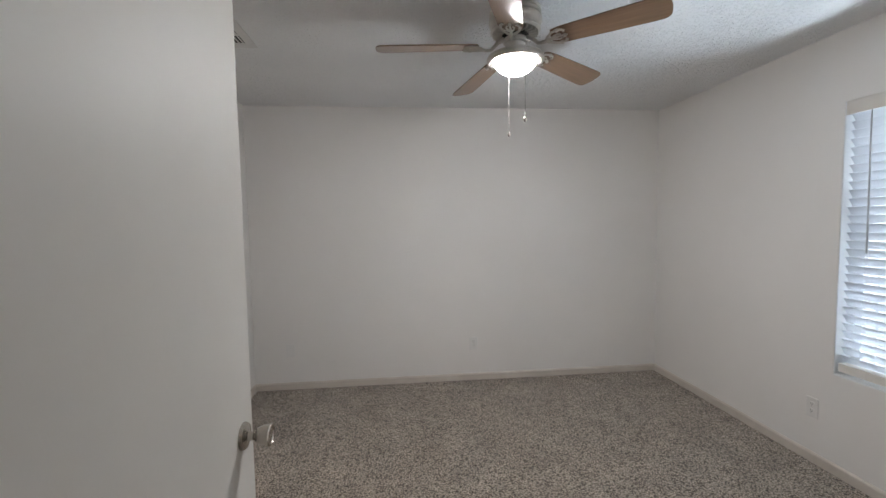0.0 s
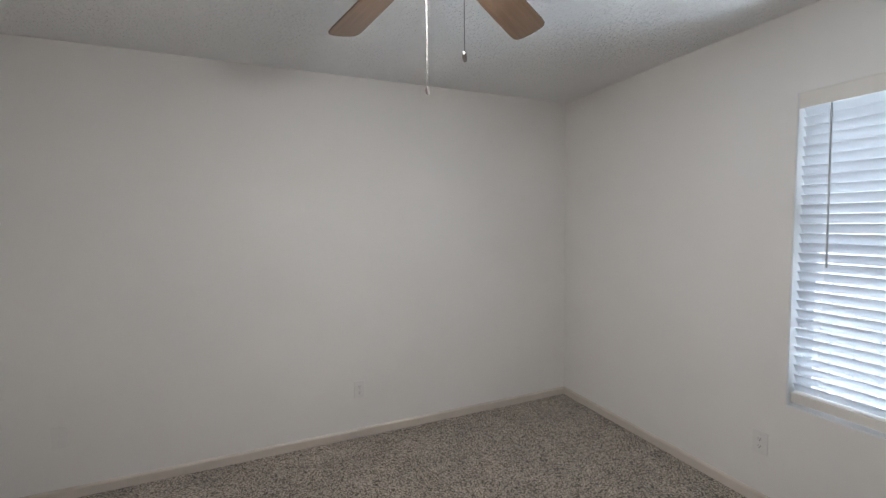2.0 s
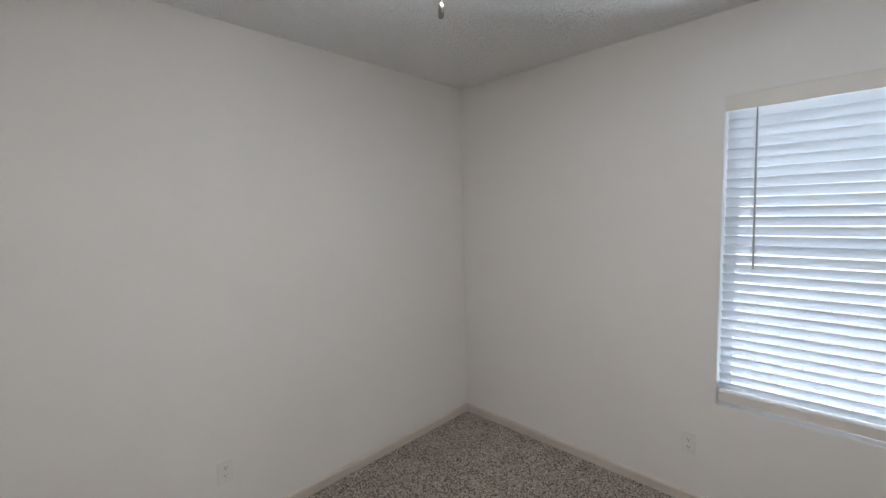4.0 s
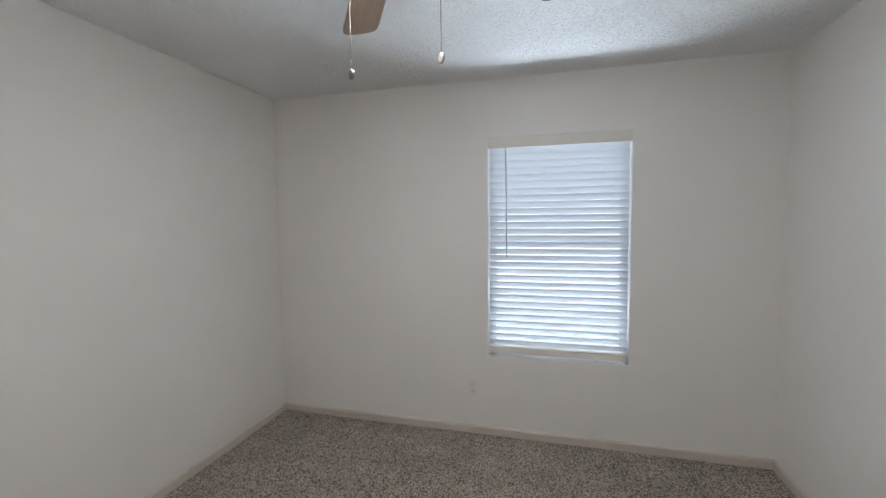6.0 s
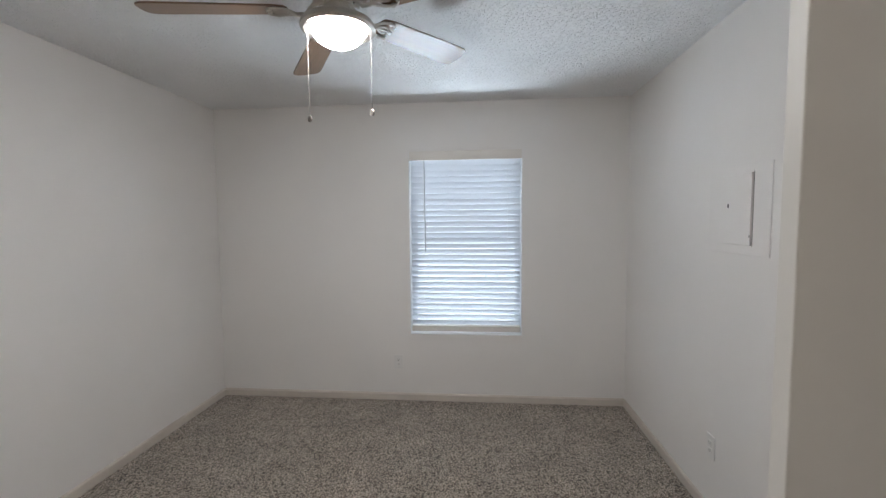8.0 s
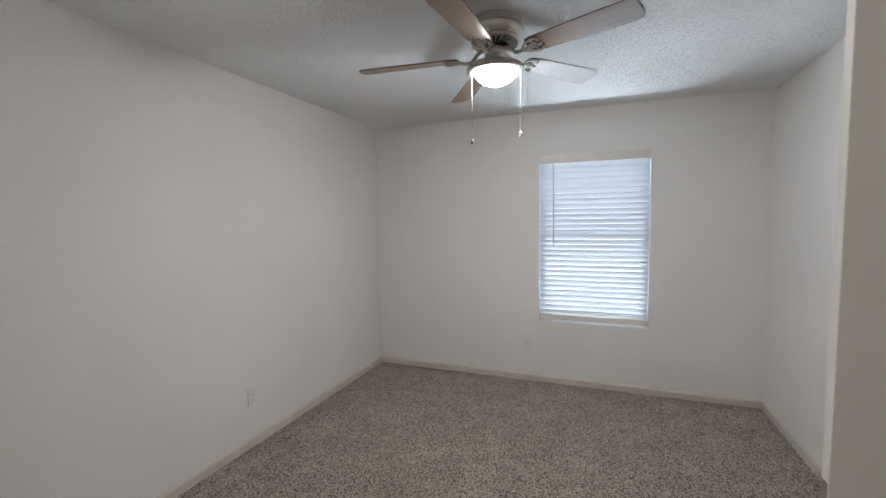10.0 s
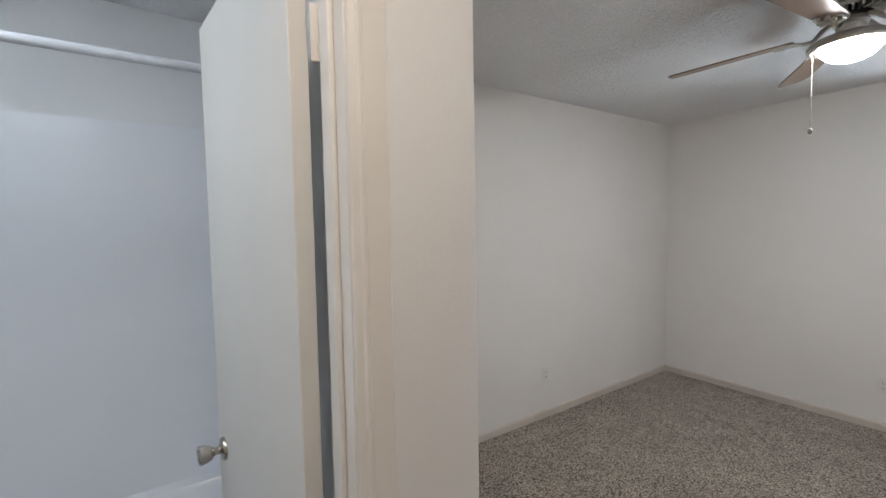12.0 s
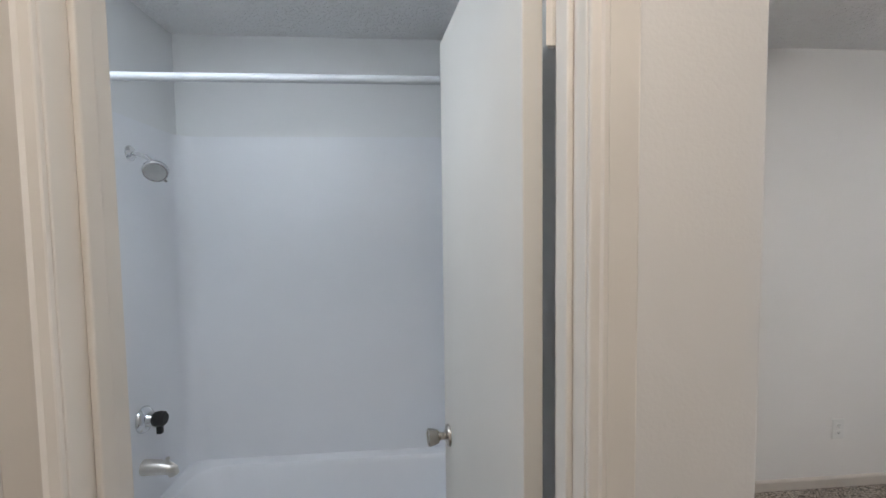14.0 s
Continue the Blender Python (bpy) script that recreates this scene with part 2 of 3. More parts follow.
DX0, DX1, DH, BDH = -0.265, 0.64, 2.03, 2.10
BX0, BX1 = -2.045, -1.385
T = 0.115

structure("floor", boxes((-3.4, -1.6, -0.12, E + 0.16, N + 0.15, 0)), CARPET, "beige and brown speckled cut pile carpet", "carpet")
structure("ceiling", boxes((-3.4, -1.6, H, E + 0.16, N + 0.15, H + 0.12)), CEIL, "white ceiling with knockdown texture", "ceiling")
structure("wall_north", boxes((-2.85, N, 0, E, N + 0.14, H)), WALL, "warm white painted plain wall", "wall")
structure("wall_east", boxes((E, S - T, 0, E + 0.15, WY0, H), (E, WY1, 0, E + 0.15, N + 0.14, H),
                             (E, WY0, 0, E + 0.15, WY1, WZ0), (E, WY0, WZ1, E + 0.15, WY1, H)), WALL, "warm white wall with a window opening", "wall")
structure("wall_south", boxes((DX1, S - T, 0, E, S, H), (-0.8, S - T, 0, DX0, S, H), (DX0, S - T, DH, DX1, S, H)), WALL, "white painted wall with the entry doorway", "wall")


def rounded_wall(name, x0, y0, x1, y1, label):
    bm = boxes((x0, y0, 0, x1, y1, H))
    up = [e for e in bm.edges if abs(e.verts[0].co.z - e.verts[1].co.z) > 1 and e.verts[0].co.x > (x0 + x1) / 2]
    bmesh.ops.bevel(bm, geom=up, offset=0.007, segments=3, profile=0.5, affect="EDGES")
    return structure(name, bm, WALL, label, "wall", True)


rounded_wall("wall_west", W - T, HALL_N, W, N, "white wall that ends in a rounded plaster corner")
rounded_wall("wall_closet", CLOSET_X - T, S, CLOSET_X, HALL_S, "plain white wall beside the entry door")
structure("wall_hall_south", boxes((HALL_W, HALL_S - T, 0, CLOSET_X - T, HALL_S, H)), WALL, "plain white hall wall", "wall")
structure("wall_hall_north", boxes((BX1, HALL_N, 0, W - T, HALL_N + T, H), (HALL_W, HALL_N, 0, BX0, HALL_N + T, H), (BX0, HALL_N, BDH, BX1, HALL_N + T, H)), WALL, "white hall wall with the bathroom doorway", "wall")
structure("wall_hall_west", boxes((HALL_W - T, HALL_S - T, 0, HALL_W, HALL_N + T, H)), WALL, "plain white hall wall", "wall")
structure("wall_bath_west", boxes((-2.72 - T, HALL_N + T, 0, -2.72, N, H)), BATHPAINT, "white bathroom wall above the tub", "wall")
structure("wall_bath_north", boxes((-2.72, N - 0.008, 0, W - T, N - 0.002, H)), BATHPAINT, "white bathroom wall above the tub", "wall")
structure("wall_entry", boxes((-0.9, -1.6, 0, -0.8, S, H), (1.2, -1.6, 0, 1.3, S - T, H), (-0.8, -1.6, 0, 1.2, -1.5, H)), WALL, "plain white entry hall wall", "wall")
structure("floor_bathroom", boxes((-2.72, HALL_N + T, 0, W - T, 3.24, 0.006)), VINYLFLOOR, "grey vinyl bathroom floor", "floor")

BASE = ((0, 0), (0.013, 0), (0.013, 0.047), (0.010, 0.053), (0.006, 0.057), (0, 0.060))


def baseboard(x0, y0, x1, y1):
    """Runs from one corner to the next with the room on its left."""
    d = Vector((x1 - x0, y1 - y0))
    ob = structure("baseboard", profile_bar(BASE, d.length), TRIM, "low beige-white painted wooden baseboard", "baseboard")
    ob.matrix_basis = pose(x0, y0, 0, 0, 0, math.degrees(math.atan2(d.y, d.x)))


baseboard(E, S, E, N)
baseboard(E - 0.013, N, W, N)
baseboard(W, N - 0.013, W, HALL_N)
baseboard(W, HALL_N, -1.316, HALL_N)
baseboard(DX1 + 0.06, S, E - 0.013, S)
baseboard(-2.115, HALL_N, HALL_W, HALL_N)
baseboard(HALL_W, HALL_S, CLOSET_X, HALL_S)
baseboard(CLOSET_X, HALL_S, CLOSET_X, S)


# ---- doors ----
CASE = ((0, 0), (0.064, 0), (0.064, 0.011), (0.061, 0.013), (0.024, 0.012), (0.021, 0.016), (0.015, 0.016), (0.012, 0.011), (0.002, 0.008), (0, 0.006))


def casing_bar(bm, length, m):
    """Adds one moulded casing bar: its length along z, its inner edge at x 0."""
    a = [bm.verts.new(m @ Vector((u, -v, 0))) for u, v in CASE]
    b = [bm.verts.new(m @ Vector((u, -v, length))) for u, v in CASE]
    k = len(CASE)
    for i in range(k):
        bm.faces.new((a[i], a[(i + 1) % k], b[(i + 1) % k], b[i]))
    bm.faces.new(a[::-1])
    bm.faces.new(b)


def door_frame(name, x0, x1, y_front, depth, stop_y, label):
    """Jambs, stops and the casing on the side of y_front, which faces -y."""
    root = thing(name, pose(0, 0, 0), label, "door frame", kind="structure")
    j = 0.003
    for side, xa, xb in (("jamb", x0 - 0.016, x0 + j), ("jamb", x1 - j, x1 + 0.016)):
        part(side, boxes((xa, y_front, 0, xb, y_front + depth, BDH), bevel=0.002), CASING, root)
    part("head_jamb", boxes((x0, y_front, BDH - 0.02, x1, y_front + depth, BDH)), CASING, root)
    for xa, xb in ((x0 + j, x0 + 0.013), (x1 - 0.013, x1 - j)):
        part("stop", boxes((xa, stop_y, 0, xb, stop_y + 0.032, BDH - 0.02), bevel=0.003), CASING, root)
    for m in (Matrix.Translation((x1 - 0.001, y_front - 0.001, 0)), Matrix.Translation((x0 + 0.001, y_front - 0.001, 0)) @ Matrix.Diagonal((-1, 1, 1, 1))):
        bm = bmesh.new()
        casing_bar(bm, BDH + 0.06, m)
        bmesh.ops.recalc_face_normals(bm, faces=bm.faces[:])
        part("casing", bm, CASING, root, "moulded cream-painted casing")
    bm = bmesh.new()
    casing_bar(bm, x1 - x0, Matrix.Translation((x0, y_front - 0.001, BDH - 0.004)) @ pose(0, 0, 0, 0, 90, 0) @ Matrix.Diagonal((-1, 1, 1, 1)))
    bmesh.ops.recalc_face_normals(bm, faces=bm.faces[:])
    part("casing", bm, CASING, root, "moulded cream-painted casing")
    return root


door_frame("door_frame_1", BX0, BX1, HALL_N, T, HALL_N + 0.040, "cream-painted moulded frame of the bathroom door")

KNOB = ((0, 0), (0.033, 0), (0.033, 0.003), (0.030, 0.008), (0.020, 0.011), (0.012, 0.014), (0.0105, 0.024), (0.0125, 0.030), (0.020, 0.036),
        (0.0235, 0.046), (0.0262, 0.060), (0.0265, 0.064), (0.024, 0.067), (0.021, 0.0665), (0.0195, 0.064), (0, 0.063))


def door_leaf(name, m, width, height, knob_z, label, sides=1.0):
    """A flush slab: hinge edge at the origin, width along x, its thickness from y 0 to 0.035."""
    root = thing(name, m, label, "door", kind="structure")
    part("slab", boxes((0, 0, 0.012, width, 0.035, height - 0.024), bevel=0.0022), DOOR, root)
    for y, turn in ((0.0, 90), (0.035, -90)):
        if y < sides:
            part("knob", lathe(KNOB, 36), KNOBMETAL, root, "satin nickel tulip knob on a round rose", True, pose(width - 0.062, y, knob_z, turn))
    part("latch_plate", boxes((width - 0.001, 0.006, knob_z - 0.028, width + 0.0012, 0.029, knob_z + 0.028)), NICKEL, root)
    return root


# entry door, opened square into the room
ang = 89.0
entry = door_leaf("door_1", pose(DX0 + 0.012, S - 0.092, 0, 0, 0, ang), 0.842, DH, 0.940, "flat white entry door slab standing wide open", 0.01)
# bathroom door, opened inward
bath = door_leaf("door_2", pose(-1.437, HALL_N + T + 0.012, 0, 0, 0, 97.0) @ Matrix.Translation((0, -0.035, 0)), 0.648, BDH, 0.880, "flat white bathroom door standing open inward")
hinge = thing("door_hinge", pose(-1.392, HALL_N + T + 0.004, 1.799), "painted-over butt hinge on the bathroom door", "hinge")
for k in range(5):
    part("knuckle", lathe(((0, 0), (0.0065, 0), (0.0065, 0.0185), (0, 0.0185)), 14), CASING, hinge, at=pose(0, 0.003, 0.0195 * k))
part("leaf_plate", boxes((-0.010, -0.003, 0.0, 0.006, -0.0005, 0.097)), CASING, hinge)

# ---- window and blind ----
window = thing("window_1", pose(0, 0, 0), "white vinyl single-hung window behind closed blinds", "window", kind="structure")
fx0, fx1 = E + 0.098, E + 0.145
MEET = 1.345


def sash(y0, z0, y1, z1, w, x0, x1):
    return boxes((x0, y0, z0, x1, y0 + w, z1), (x0, y1 - w, z0, x1, y1, z1), (x0, y0 + w, z0, x1, y1 - w, z0 + w), (x0, y0 + w, z1 - w, x1, y1 - w, z1))


part("window_frame", sash(WY0, WZ0, WY1, WZ1, 0.020, fx0, fx1), VINYL, window)
part("lower_sash", sash(WY0 + 0.021, WZ0 + 0.021, WY1 - 0.021, MEET + 0.018, 0.030, fx0 + 0.004, fx0 + 0.026), VINYL, window)
part("upper_sash", sash(WY0 + 0.021, MEET - 0.018, WY1 - 0.021, WZ1 - 0.021, 0.028, fx0 + 0.028, fx1 - 0.002), VINYL, window)
for x, z0, z1 in ((fx0 + 0.014, WZ0 + 0.050, MEET - 0.011), (fx0 + 0.036, MEET + 0.009, WZ1 - 0.048)):
    pane = part("pane", boxes((x, WY0 + 0.050, z0, x + 0.004, WY1 - 0.050, z1)), GLASS, window)
    pane.visible_shadow = False
# white sheets added over the plaster reveals, painting in their daylit look
for y in (WY0 + 0.001, WY1 - 0.005):
    part("lit_reveal_sheet", boxes((E + 0.002, y, WZ0 + 0.007, fx0 - 0.001, y + 0.004, WZ1 - 0.001)), VINYL, window)
part("window_sill", boxes((E + 0.001, WY0, WZ0 - 0.002, fx0, WY1, WZ0 + 0.006), bevel=0.002), VINYL, window, "white painted sill ledge")

blind = thing("window_blind", pose(E + 0.044, (WY0 + WY1) / 2, 0), "white two-inch horizontal blind, lowered, slats half closed", "blind")
half = (WY1 - WY0) / 2 - 0.010
VAL = ((0.000, 0.000), (0.010, 0.000), (0.010, 0.040), (0.013, 0.046), (0.014, 0.056), (0.019, 0.062), (0.021, 0.070), (0.021, 0.077), (0.000, 0.077))
part("valance", profile_bar(VAL, 2 * (half + 0.012)), VALANCE, blind, "cream moulded valance", at=pose(-0.040, half + 0.012, 1.984, 0, 0, -90))
part("head_rail", boxes((-0.022, -half, 2.000, 0.026, half, 2.044)), VINYL, blind)
part("bottom_rail", boxes((-0.028, -half, 0.582, 0.024, half, 0.630), bevel=0.004), VALANCE, blind, "cream bottom rail")
SLATS, TILT_DEG = 30, 57
bm = bmesh.new()
arc = [(-0.025 + 0.0125 * k, 0.0026 * (1 - ((k - 2) / 2) ** 2)) for k in range(5)]
ring = [(x, z + 0.0013) for x, z in arc] + [(x, z - 0.0013) for x, z in arc[::-1]]
a = [bm.verts.new((x, -half, z)) for x, z in ring]
b = [bm.verts.new((x, half, z)) for x, z in ring]
for i in range(len(ring)):
    bm.faces.new((a[i], a[(i + 1) % len(ring)], b[(i + 1) % len(ring)], b[i]))
bm.faces.new(a[::-1])
bm.faces.new(b)
bmesh.ops.recalc_face_normals(bm, faces=bm.faces[:])
first = part("slat", bm, SLAT, blind, smooth=True)
rng = random.Random(4)
for k in range(SLATS):
    ob = first if k == 0 else new("slat", first.data)
    ob.parent = blind
    ob.matrix_basis = pose(0, rng.uniform(-0.0012, 0.0012), 0.655 + k * (1.972 - 0.655) / (SLATS - 1), rng.uniform(-0.12, 0.12), TILT_DEG + rng.uniform(-1.6, 1.6), 0)
for y in (-0.34, 0.34):
    for x in (-0.024, 0.024):
        part("ladder_cord", tube(bmesh.new(), [(x, y, 0.606), (x, y, 2.0)], 0.0006, 5), CORD, blind)
    part("route_hole_cord", tube(bmesh.new(), [(0.0, y + 0.006, 0.606), (0.0, y + 0.006, 2.0)], 0.0007, 5), CORD, blind)
part("tilt_wand", tube(bmesh.new(), [(-0.036, half - 0.115, 1.985), (-0.038, half - 0.116, 1.94), (-0.036, half - 0.122, 1.25)], [0.0025, 0.0038, 0.0042], 8), WAND, blind, "thin grey plastic tilt wand", True)

# ---- ceiling fan ----
FZ = 2.276
fan = thing("ceiling_fan", pose(0.712, 2.291, H), "brushed nickel hugger ceiling fan with five brown blades", "ceiling fan")
part("motor_housing", lathe(((0, 0), (0.116, 0), (0.121, -0.005), (0.121, -0.014), (0.115, -0.017), (0.115, -0.023), (0.122, -0.027), (0.122, -0.034), (0.116, -0.037),
                             (0.118, -0.042), (0.125, -0.047), (0.125, -0.058), (0.120, -0.070), (0.106, -0.080), (0.100, -0.083), (0, -0.083)), 64), NICKEL, fan, "brushed nickel motor housing", True)
part("vent_ring", lathe(((0.098, -0.082), (0.114, -0.090), (0.118, -0.097), (0.110, -0.106), (0.105, -0.104), (0.104, -0.096), (0.06, -0.092), (0.06, -0.082)), 64), NICKEL, fan, smooth=True)
fin = boxes((0.052, -0.0035, -0.118, 0.108, 0.0035, -0.095), bevel=0.0015, segments=1)
fin0 = part("vent_fin", fin, NICKEL, fan)
for k in range(24):
    ob = fin0 if k == 0 else new("vent_fin", fin0.data)
    ob.parent = fan
    ob.matrix_basis = pose(0, 0, 0, 0, 0, 15 * k)
part("motor_core", lathe(((0, -0.092), (0.064, -0.092), (0.064, -0.124), (0.045, -0.130), (0, -0.130)), 32), DARK, fan, "dark motor core", True)
part("neck", lathe(((0, -0.126), (0.050, -0.126), (0.056, -0.134), (0.056, -0.150), (0.047, -0.154), (0.047, -0.186), (0.056, -0.195), (0, -0.195)), 40), NICKEL, fan, smooth=True)
part("light_ring", lathe(((0.046, -0.188), (0.072, -0.194), (0.110, -0.203), (0.128, -0.211), (0.136, -0.222), (0.136, -0.234), (0.124, -0.241), (0.106, -0.238), (0.096, -0.224), (0.046, -0.205)), 64), NICKEL, fan, smooth=True)
dome = [(0.099 * math.cos(t), -0.229 - 0.068 * math.sin(t)) for t in [k * math.pi / 24 for k in range(12)]] + [(0, -0.297)]
part("glass_bowl", lathe(dome, 48), GLOBE, fan, "lit frosted white glass bowl", True)

BLADE = [(0.185, -0.048), (0.22, -0.056), (0.40, -0.064), (0.60, -0.070), (0.632, -0.068), (0.650, -0.058), (0.658, -0.040),
         (0.662, 0.0), (0.658, 0.040), (0.650, 0.058), (0.632, 0.068), (0.60, 0.070), (0.40, 0.064), (0.22, 0.056), (0.185, 0.048), (0.175, 0.02), (0.175, -0.02)]


def blade_iron():
    """The scrolled bracket under a blade: an arm, two curling prongs and a centre tongue."""
    bm = bmesh.new()
    tube(bm, [(0.055, 0, 0.034), (0.085, 0, 0.016), (0.115, 0, -0.014), (0.145, 0, -0.016), (0.170, 0, -0.010)], [0.010, 0.009, 0.008, 0.008, 0.007], 8)
    for s in (-1, 1):
        tube(bm, [(0.150, 0, -0.014), (0.165, s * 0.020, -0.011), (0.185, s * 0.036, -0.008), (0.208, s * 0.044, -0.008), (0.232, s * 0.042, -0.008), (0.243, s * 0.032, -0.008), (0.236, s * 0.024, -0.008)],
             [0.006, 0.0055, 0.0055, 0.005, 0.005, 0.0045, 0.003], 7)
        tube(bm, [(0.175, 0, -0.010), (0.192, s * 0.013, -0.008), (0.210, s * 0.018, -0.008), (0.224, s * 0.012, -0.008)], [0.005, 0.0045, 0.004, 0.003], 7)
    tube(bm, [(0.165, 0, -0.011), (0.200, 0, -0.008), (0.250, 0, -0.007)], [0.006, 0.005, 0.003], 7)
    for x, y in ((0.214, 0.043), (0.214, -0.043), (0.238, 0)):
        box(bm, x - 0.006, y - 0.006, -0.014, x + 0.006, y + 0.006, -0.003)
    return bm


blade0 = iron0 = None
for k in range(5):
    at = pose(0, 0, FZ - H, -2.4) @ pose(0, 0, 0, 0, 1.3, 33 + 72 * k) @ pose(0, 0, 0, -12)
    if k == 0:
        blade0 = part("blade", outline(BLADE, -0.003, 0.003, 0.0015), WOOD, fan, "walnut-brown laminate blade", at=at)
        iron0 = part("blade_iron", blade_iron(), NICKEL, blade0, "scrolled nickel bracket", True)
    else:
        bl, ir = new("blade", blade0.data), new("blade_iron", iron0.data)
        bl.parent, bl.matrix_basis, ir.parent = fan, at, bl
        tagged(bl, "walnut-brown laminate blade")
        tagged(ir, "scrolled nickel bracket")
for dx, dy, z in ((-0.001, 0.118, 1.887), (0.012, -0.118, 1.906)):
    bm = bmesh.new()
    top = -0.226
    low = z + 0.012 - H
    steps = 90
    for i in range(steps):
        zz = top + (low - top) * i / (steps - 1)
        bmesh.ops.create_icosphere(bm, subdivisions=1, radius=0.0015, matrix=Matrix.Translation((dx, dy, zz)))
    tube(bm, [(dx, dy, top), (dx, dy, low)], 0.0008, 5)
    chain = part("pull_chain", bm, CHAIN, fan, "beaded pull chain")
    part("chain_fob", lathe(((0, -0.004), (0.010, -0.004), (0.0125, -0.002), (0.0125, 0.002), (0.010, 0.004), (0, 0.004)), 24), FOB, chain, "round pewter medallion", True,
         pose(dx, dy, z - H, 90, 0, 50))

# ---- small wall and ceiling fittings ----
def outlet(m, label):
    """A duplex outlet: the plate lies in x and z and faces -y."""
    root = thing("wall_outlet", m, label, "outlet", "wall outlets")
    part("cover_plate", boxes((-0.036, -0.006, -0.058, 0.036, 0, 0.058), bevel=0.0025), PLATE, root)
    for z in (-0.0195, 0.0195):
        pts = [(0.0165 * math.cos(t), max(-0.0135, min(0.0135, 0.0175 * math.sin(t)))) for t in [k * math.pi / 12 for k in range(24)]]
        face = part("receptacle", outline(pts, 0, 0.003), PLATE, root, at=pose(0, -0.0055, z, 90))
        for x, w, h in ((-0.0062, 0.0011, 0.0042), (0.0062, 0.0011, 0.0034)):
            part("slot", boxes((x - w, 0.002 - h, 0.0028, x + w, 0.002 + h, 0.0034)), DARK, face)
        part("ground_hole", outline([(0.0024 * math.cos(t), -0.0075 + 0.0024 * math.sin(t)) for t in [k * math.pi / 5 for k in range(10)]], 0.0028, 0.0034), DARK, face)
    part("screw", lathe(((0, 0), (0.003, 0), (0.0025, 0.0012), (0, 0.0014)), 12), NICKEL, root, at=pose(0, -0.006, 0, 90))
    return root


outlet(pose(0.788, N, 0.337), "white duplex outlet on the north wall")
outlet(pose(E, 2.452, 0.325, 0, 0, -90), "white duplex outlet below the window")
outlet(pose(1.288, S, 0.360, 0, 0, 180), "white duplex outlet below the breaker panel")
blank = thing("cable_wall_plate", pose(-0.828, N, 0.345), "white blank cable plate low on the wall", "wall plate")
part("cover_plate", boxes((-0.036, -0.006, -0.058, 0.036, 0, 0.058), bevel=0.0025), PLATE, blank)
part("screw", lathe(((0, 0), (0.003, 0), (0.0025, 0.0012), (0, 0.0014)), 12), PLATE, blank, at=pose(0, -0.006, 0.042, 90))
part("screw", lathe(((0, 0), (0.003, 0), (0.0025, 0.0012), (0, 0.0014)), 12), PLATE, blank, at=pose(0, -0.006, -0.042, 90))

panel = thing("breaker_panel", pose(1.15, S, 1.535), "white painted breaker panel flush in the wall, door closed", "electrical panel")
part("cover", boxes((-0.225, 0, -0.195, 0.225, 0.004, 0.195), bevel=0.0015), WALL, panel)
lid = part("panel_door", boxes((-0.112, 0.0042, -0.153, 0.112, 0.013, 0.158), bevel=0.002), WALL, panel)
part("hinge_gap", boxes((-0.1155, 0.0038, -0.158, -0.1138, 0.0048, 0.165)), SLOTGREY, panel)
part("latch_slot", outline([(0.0055 * math.cos(t), 0.010 * math.sin(t)) for t in [k * math.pi / 8 for k in range(16)]], 0, 0.0012), DARK, lid, "black latch slot", at=pose(0.050, 0.0132, 0.021, -90))
part("latch_lip", boxes((0.047, 0.013, 0.002, 0.063, 0.0155, 0.006), bevel=0.001), WALL, lid)
part("hinge_screw", boxes((-0.111, 0.013, -0.119, -0.107, 0.0138, -0.108)), SLOTGREY, lid)

vent = thing("ceiling_vent", pose(-0.775, 2.62, H), "white stamped-metal ceiling air vent", "air vent")
part("frame", boxes((-0.15, -0.17, -0.006, -0.105, 0.17, 0), (0.105, -0.17, -0.006, 0.15, 0.17, 0), (-0.105, -0.17, -0.006, 0.105, -0.125, 0), (-0.105, 0.115, -0.006, 0.105, 0.17, 0),
                    (-0.105, 0.005, -0.006, 0.105, 0.018, 0)), ENAMEL, vent)
# black sheet put behind the louvres as the shade inside the duct
part("duct_shade_sheet", boxes((-0.105, -0.125, -0.0012, 0.105, 0.115, -0.0004)), DARK, vent, "black sheet standing in for the shade inside the duct")
for y0, y1 in ((0.018, 0.115), (-0.125, 0.005)):
    data = None
    for k in range(10):
        x = -0.105 + 0.021 * (k + 0.5)
        if data is None:
            ob = part("louvre", boxes((-0.0055, y0, -0.0008, 0.0055, y1, 0.0008)), ENAMEL, vent)
            data = ob.data
        else:
            ob = new("louvre", data)
            ob.parent = vent
        ob.matrix_basis = pose(x, 0, -0.0048, 0, 18, 0)
part("damper_screw", lathe(((0, 0), (0.004, 0), (0.003, 0.002), (0, 0.0022)), 12), SLOTGREY, vent, at=pose(0.03, 0.142, -0.006, 180))

# ---- bathroom ----
TX0, TX1, TY0, TY1, TZ = -2.72, W - T, 3.235, N - 0.008, 0.372
tub = thing("bathtub", pose(0, 0, 0), "glossy white acrylic alcove bathtub", "bathtub")
bm = bmesh.new()
outer = [(TX0, TY0), (TX1, TY0), (TX1, TY1), (TX0, TY1)]


def loop(x0, y0, x1, y1, r, z, n=6):
    out = []
    for cx, cy, a0 in ((x1 - r, y0 + r, -90), (x1 - r, y1 - r, 0), (x0 + r, y1 - r, 90), (x0 + r, y0 + r, 180)):
        for k in range(n + 1):
            t = radians(a0 + 90 * k / n)
            out.append(bm.verts.new((cx + r * math.cos(t), cy + r * math.sin(t), z)))
    return out


